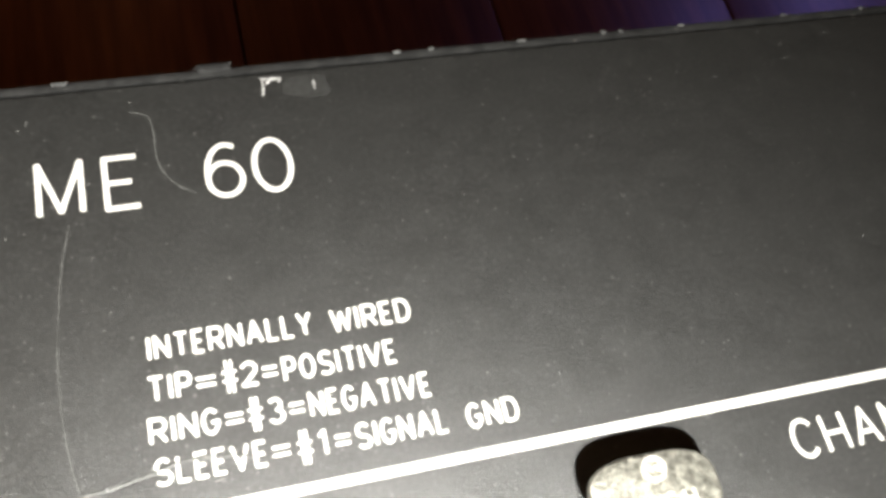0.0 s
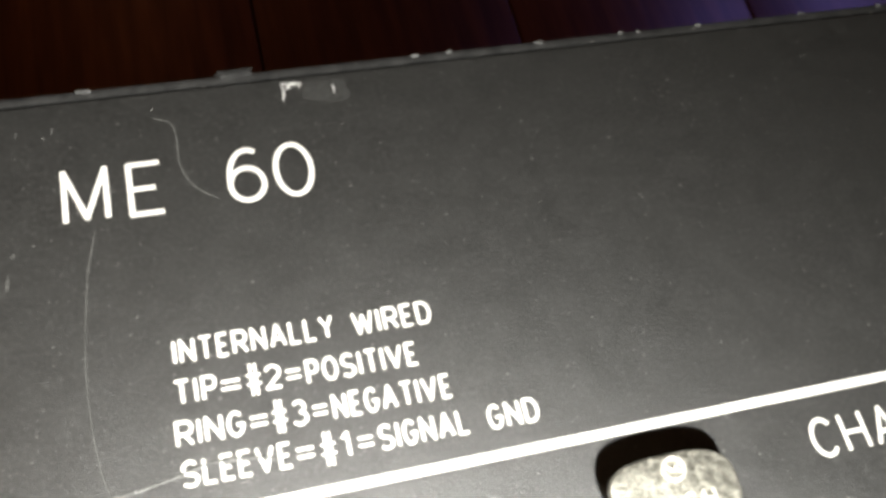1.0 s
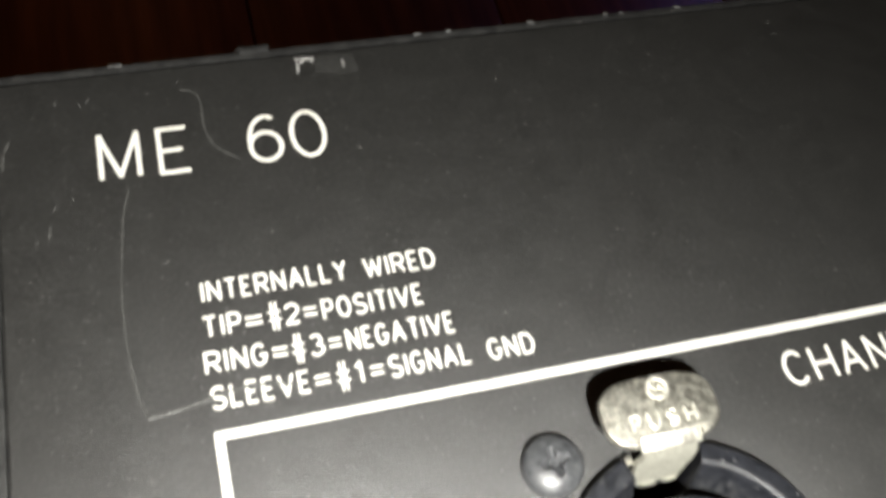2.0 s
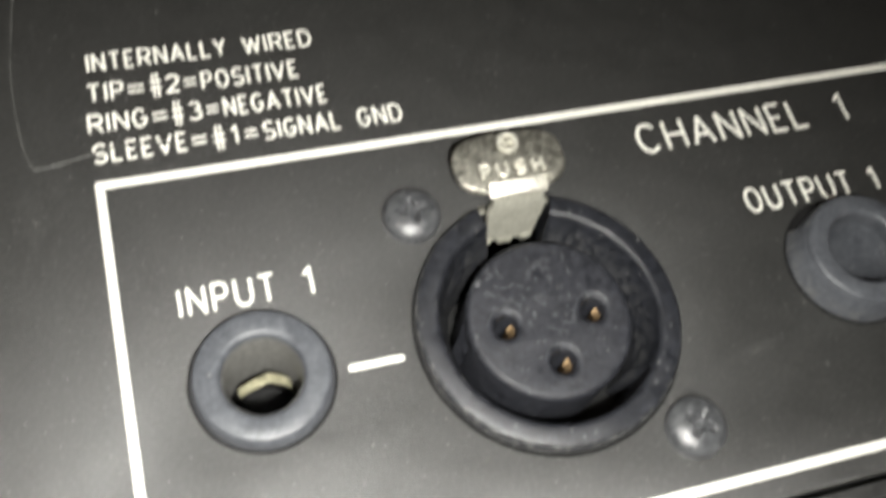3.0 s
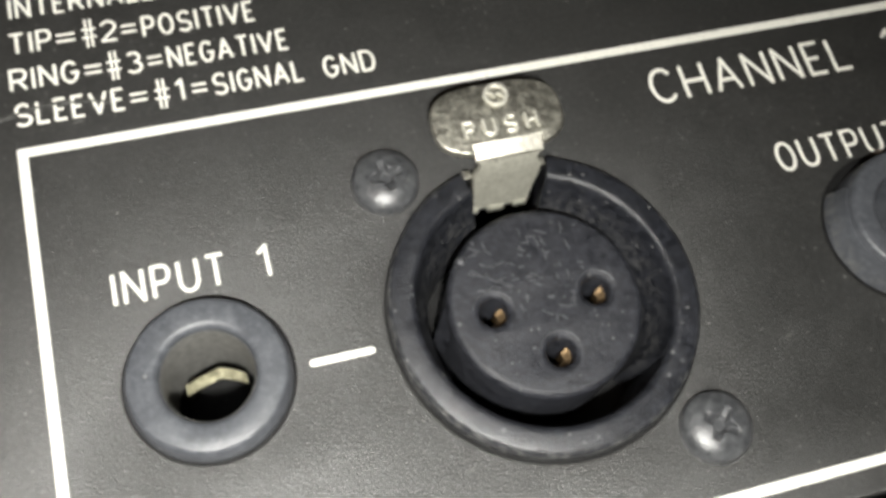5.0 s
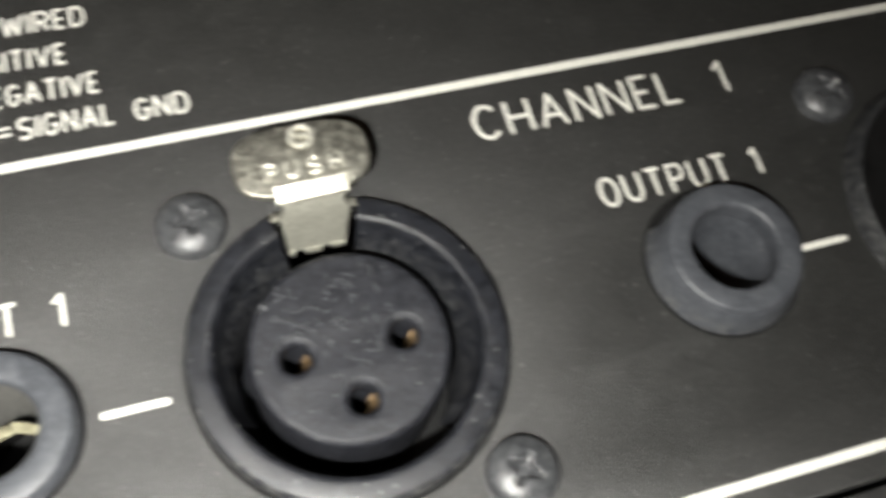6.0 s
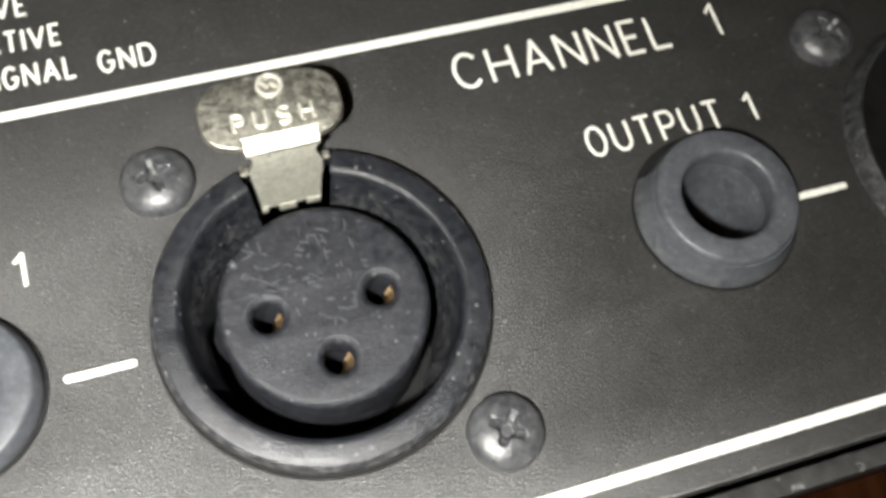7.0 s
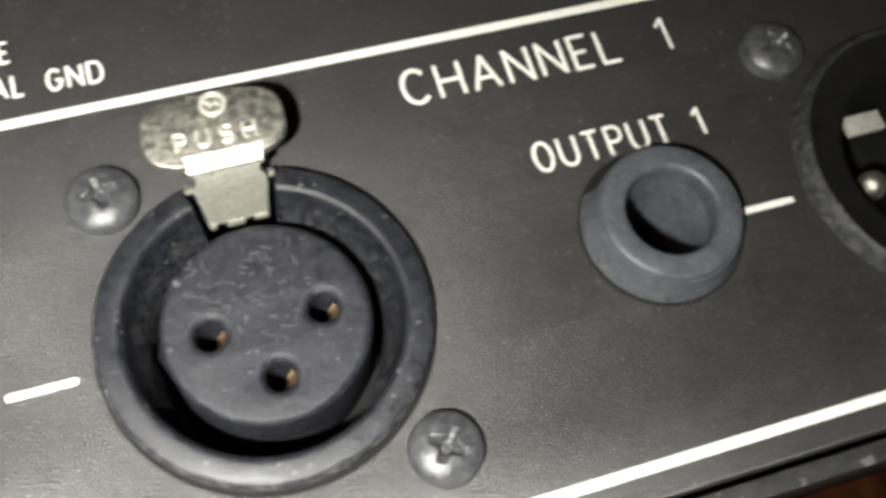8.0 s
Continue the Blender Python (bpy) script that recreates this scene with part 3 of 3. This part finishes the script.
def male_socket():
    ob = thing("xlr_plug_socket", *SOCKET_OUT, 0, "black round audio output socket with silver pins inside", "audio socket")
    wide = [(12.5, -0.05), (12.42, 0.35), (12.1, 0.9), (11.95, 1.35), (11.75, 1.55), (11.5, 1.5), (11.3, 1.2), (11.3, 0.6), (9.0, 0.1), (8.6, -1.6), (8.25, -1.8), (8.25, -11.0), (9.2, -11.0), (9.2, -4.0), (11.9, -4.0), (11.9, -0.05)]
    part("shell_ring", turned(wide, 96), OLD_RIM, ob, "dusty black plastic ring")
    # black plastic face, darker than the ring because its shade is painted in
    part("recessed_face", turned([(11.35, 1.3), (11.1, 1.17), (8.9, 0.72), (8.45, 0.5), (8.2, 0.0), (8.2, -1.7), (8.6, -1.7), (9.0, 0.4), (11.3, 0.9)], 96), DEEP, ob, "black plastic face inside the ring, darkened for shade")
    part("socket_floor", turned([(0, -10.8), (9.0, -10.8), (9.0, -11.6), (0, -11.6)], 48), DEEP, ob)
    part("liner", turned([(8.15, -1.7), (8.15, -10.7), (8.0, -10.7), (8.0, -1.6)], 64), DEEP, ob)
    part("ground_tab", box(-4.3, -0.8, 4.7, 6.5, -3.5, -2.9, 0.15), BRIGHT, ob, "nickel ground tab")
    for x, y in ((-4.05, 0.2), (4.05, 0.2), (0, -4.1)):
        p = part("pin", turned([(0.0, -2.6), (0.6, -2.65), (1.0, -3.0), (1.25, -3.8), (1.25, -10.7), (0.0, -10.7)], 32), NICKEL, ob, "silver contact pin")
        p.location = (x * MM, y * MM, 0)
    screw(-9.9, 12.6, 0, 30, ob)
    screw(9.4, -12.1, 0, 5, ob)
    return ob


LOW_NUT = [(5.88, 0.2), (5.88, 0.6), (5.78, 1.0), (5.56, 1.62), (5.46, 1.76), (5.28, 1.84), (3.85, 1.86), (3.6, 1.8), (3.42, 1.64), (3.31, 1.35), (3.28, 1.0), (3.28, 0.2)]
TALL_NUT = [(5.75, 0.0), (5.72, 0.75), (5.5, 2.85), (5.38, 3.1), (5.2, 3.2), (3.9, 3.2), (3.7, 3.14), (3.55, 2.95), (3.48, 2.6), (3.45, 2.0), (3.45, 0.0)]


def jack(place, label, deep):
    ob = thing("jack_socket", *place, 0, label, "jack socket", "headphone-size jack sockets")
    part("ring_nut", turned(LOW_NUT if deep else TALL_NUT, 80), WORN_NUT, ob, "blue-grey plastic ring nut")
    # thin black ring drawn as the contact shadow round the nut's foot
    edge = 6.1 if deep else 6.5
    part("nut_contact_shade", turned([(edge, -0.02), (edge, 0.18), (5.4, 0.18), (5.4, -0.02)], 64), DEEP, ob)
    bore = 3.2 if deep else 3.38
    part("barrel", turned([(bore + 0.04, 1.2), (bore, 1.1), (bore, -7.6), (5.1, -7.6), (5.1, -0.2), (bore + 0.06, -0.2), (bore + 0.06, 1.2)], 64), BARREL if deep else WORN_NUT, ob, "grey plastic barrel" if deep else "blue-grey plastic barrel")
    # barrel continues in near-black, the shade of its depth painted in
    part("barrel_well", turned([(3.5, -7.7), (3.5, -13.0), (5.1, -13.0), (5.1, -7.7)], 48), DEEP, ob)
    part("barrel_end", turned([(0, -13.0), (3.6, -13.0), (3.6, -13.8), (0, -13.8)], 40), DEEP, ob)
    if not deep:
        part("flange", turned([(6.35, 0.0), (6.35, 0.35), (6.22, 0.8), (5.62, 2.5), (5.4, 2.5), (5.5, 0.0)], 48, 143, 335), WORN_NUT, ob, "chalky half flange under the nut")
    if deep:
        bm = bmesh.new()
        rows = []
        for x, y, z in ((-2.1, 1.0, -3.7), (-0.9, 1.4, -3.6), (0.5, 1.75, -3.5), (0.95, 1.65, -3.6), (1.8, 1.35, -3.8), (2.4, 1.05, -4.1)):
            rows.append([bm.verts.new((x * MM, (y + dy) * MM, (z + dz) * MM)) for dy, dz in ((0, 0), (-0.75, -0.3), (-0.75, -0.55), (0, -0.25))])
        for p, q in zip(rows, rows[1:]):
            for j in range(4):
                bm.faces.new((p[j], p[(j + 1) % 4], q[(j + 1) % 4], q[j]))
        bm.faces.new(rows[0])
        bm.faces.new(rows[-1][::-1])
        part("contact_spring", bm, SPRING, ob, "gilt bent contact spring")
    return ob


female_socket()
male_socket()
first = jack(JACK_IN, "blue-grey plastic input jack socket with a gilt contact spring", 1)
second = jack(JACK_OUT, "blue-grey plastic output jack socket, empty", 0)


# ---- wear on the panel and covers ----
def wear():
    def bent(points, n=5):
        """Points along a smooth line through the given ones."""
        out = []
        for k in range(len(points) - 1):
            p0, p1, p2, p3 = (Vector(points[min(max(k + j, 0), len(points) - 1)]) for j in (-1, 0, 1, 2))
            for i in range(n):
                t = i / n
                out.append(tuple(0.5 * (2 * p1 + (p2 - p0) * t + (2 * p0 - 5 * p1 + 4 * p2 - p3) * t * t + (3 * p1 - p0 - 3 * p2 + p3) * t ** 3)))
        return out + [tuple(points[-1])]

    rng = random.Random(3)
    for points, width in ((((-34.7, 56.5), (-33.3, 55.9), (-32.9, 54.4), (-32.9, 51.3), (-31.9, 48.9), (-30.0, 47.4)), 0.20),
                          (((-40.5, 45.8), (-41.3, 42.2), (-41.8, 37.8), (-42.1, 33.5), (-42.0, 29.4), (-41.6, 25.6), (-41.0, 23.2)), 0.16),
                          (((-41.0, 23.2), (-39.1, 23.3), (-36.0, 23.9), (-33.4, 24.4), (-30.0, 24.1), (-28.7, 23.7)), 0.32)):
        line = bent(points)
        part("scratch", strip(line, [width * rng.uniform(0.5, 1.2) for p in line], 0.036, 0.008), SCRATCH, panel, "fine grey scratch")
    for x, y, length, a, width in ((-22.0, 58.6, 1.9, -5, 0.5), (-22.85, 57.6, 1.7, 85, 0.32), (-22.3, 58.3, 0.9, 50, 0.4), (-21.2, 58.4, 0.8, 70, 0.25), (-18.15, 57.5, 1.1, 88, 0.28)):
        c, d = math.cos(radians(a)) * length / 2, math.sin(radians(a)) * length / 2
        part("chip", strip([(x - c, y - d), (x + 0.1, y), (x + c, y + d)], [width * 0.4, width, width * 0.5], 0.0, 0.02), CHIP, panel, "bright chipped mark")
    part("scuff", plate("scuff", [(-21.0, 58.4), (-19.4, 58.6), (-17.1, 58.7), (-16.6, 56.6), (-17.2, 56.2), (-18.4, 56.0), (-21.1, 56.8)], [], -0.01, 0.012), SCUFF, panel, "dull grey scuff")
    for x, y, length, a in ((-47.6, 42.0, 1.4, 82), (-47.1, 44.5, 0.5, 60), (-46.4, 56.4, 0.6, 80), (-43.4, 56.4, 0.7, 75), (-51.3, 50.3, 2.2, 88), (-50.9, 52.0, 1.2, 70),
                            (-8.5, -10.5, 0.9, 20), (-16.6, 8.6, 0.7, -70), (-15.3, 5.2, 0.6, 30), (18.0, -6.5, 0.8, 10)):
        c, d = math.cos(radians(a)) * length / 2, math.sin(radians(a)) * length / 2
        part("scratch", strip([(x - c, y - d), (x + 0.06, y), (x + c, y + d)], [0.15, 0.38, 0.12], 0.0, 0.012), SCRATCH, panel)
    # burr and bright nicks along the cover lips
    for x, length, high in ((-27.0, 2.7, 0.45), (-40.5, 1.0, 0.1), (-6.1, 0.5, 0.14), (-9.5, 0.6, 0.08), (3.2, 0.8, 0.1), (12.1, 0.4, 0.14), (14.0, 0.4, 0.12), (20.8, 0.7, 0.1), (33.0, 0.6, 0.1), (42.5, 0.5, 0.2)):
        big = high > 0.4
        bm = box(x - length / 2, x + length / 2, TOP + 0.75, TOP + (1.25 if big else 1.0), -0.25, high - 0.08, 0.08)
        for v in bm.verts:
            v.co += Vector((rng.uniform(-0.2, 0.2) * length, rng.uniform(-0.12, 0.1), rng.uniform(-0.06, 0.05))) * MM
        part("burr", bm, COVER if big else SCUFFED, amp, "ragged burr on the cover lip" if big else "bright nick on the cover lip")
    for x, length in ((19.0, 0.5), (28.4, 0.7), (33.5, 0.4), (38.8, 0.9), (41.5, 0.4)):
        bm = box(x - length / 2, x + length / 2, BOTTOM - 1.75, BOTTOM - 1.3, -0.4, -0.12, 0.08)
        for v in bm.verts:
            v.co += Vector((rng.uniform(-0.15, 0.15), rng.uniform(-0.15, 0.1), rng.uniform(-0.05, 0.03))) * MM
        part("burr", bm, SCUFFED, amp, "bright nick on the cover lip")

    # loose dust grains and short lint fibres lying on the panel
    bm = bmesh.new()
    for k in range(150):
        x, y, a = rng.uniform(-50, 62), rng.uniform(BOTTOM + 1, TOP - 1), rng.uniform(0, math.pi)
        if min(math.hypot(x - cx, y - cy) - r for cx, cy, r in ((*SOCKET_IN, 12.5), (*SOCKET_OUT, 12.8), (*JACK_IN, 6.6), (*JACK_OUT, 6.8))) < 0:
            continue
        long = rng.uniform(0.2, 0.5) if k % 14 == 0 else rng.uniform(0.03, 0.10)
        wide = 0.022 if k % 14 == 0 else long * rng.uniform(0.5, 0.9)
        c, d = math.cos(a), math.sin(a)
        bend = rng.uniform(-0.2, 0.2) * long
        base = [(-long, -wide), (0, bend - wide), (long, -wide), (long, wide), (0, bend + wide), (-long, wide)]
        top = [bm.verts.new(((x + u * c * 0.8 - v * d * 0.8) * MM, (y + u * d * 0.8 + v * c * 0.8) * MM, 0.03 * MM)) for u, v in base]
        foot = [bm.verts.new(((x + u * c - v * d) * MM, (y + u * d + v * c) * MM, 0.0)) for u, v in base]
        bm.faces.new(top)
        for j in range(6):
            bm.faces.new((foot[j], foot[(j + 1) % 6], top[(j + 1) % 6], top[j]))
    tagged(part("dust", bm, DUST, panel), "pale dust grains and lint", kind="stuff")


wear()
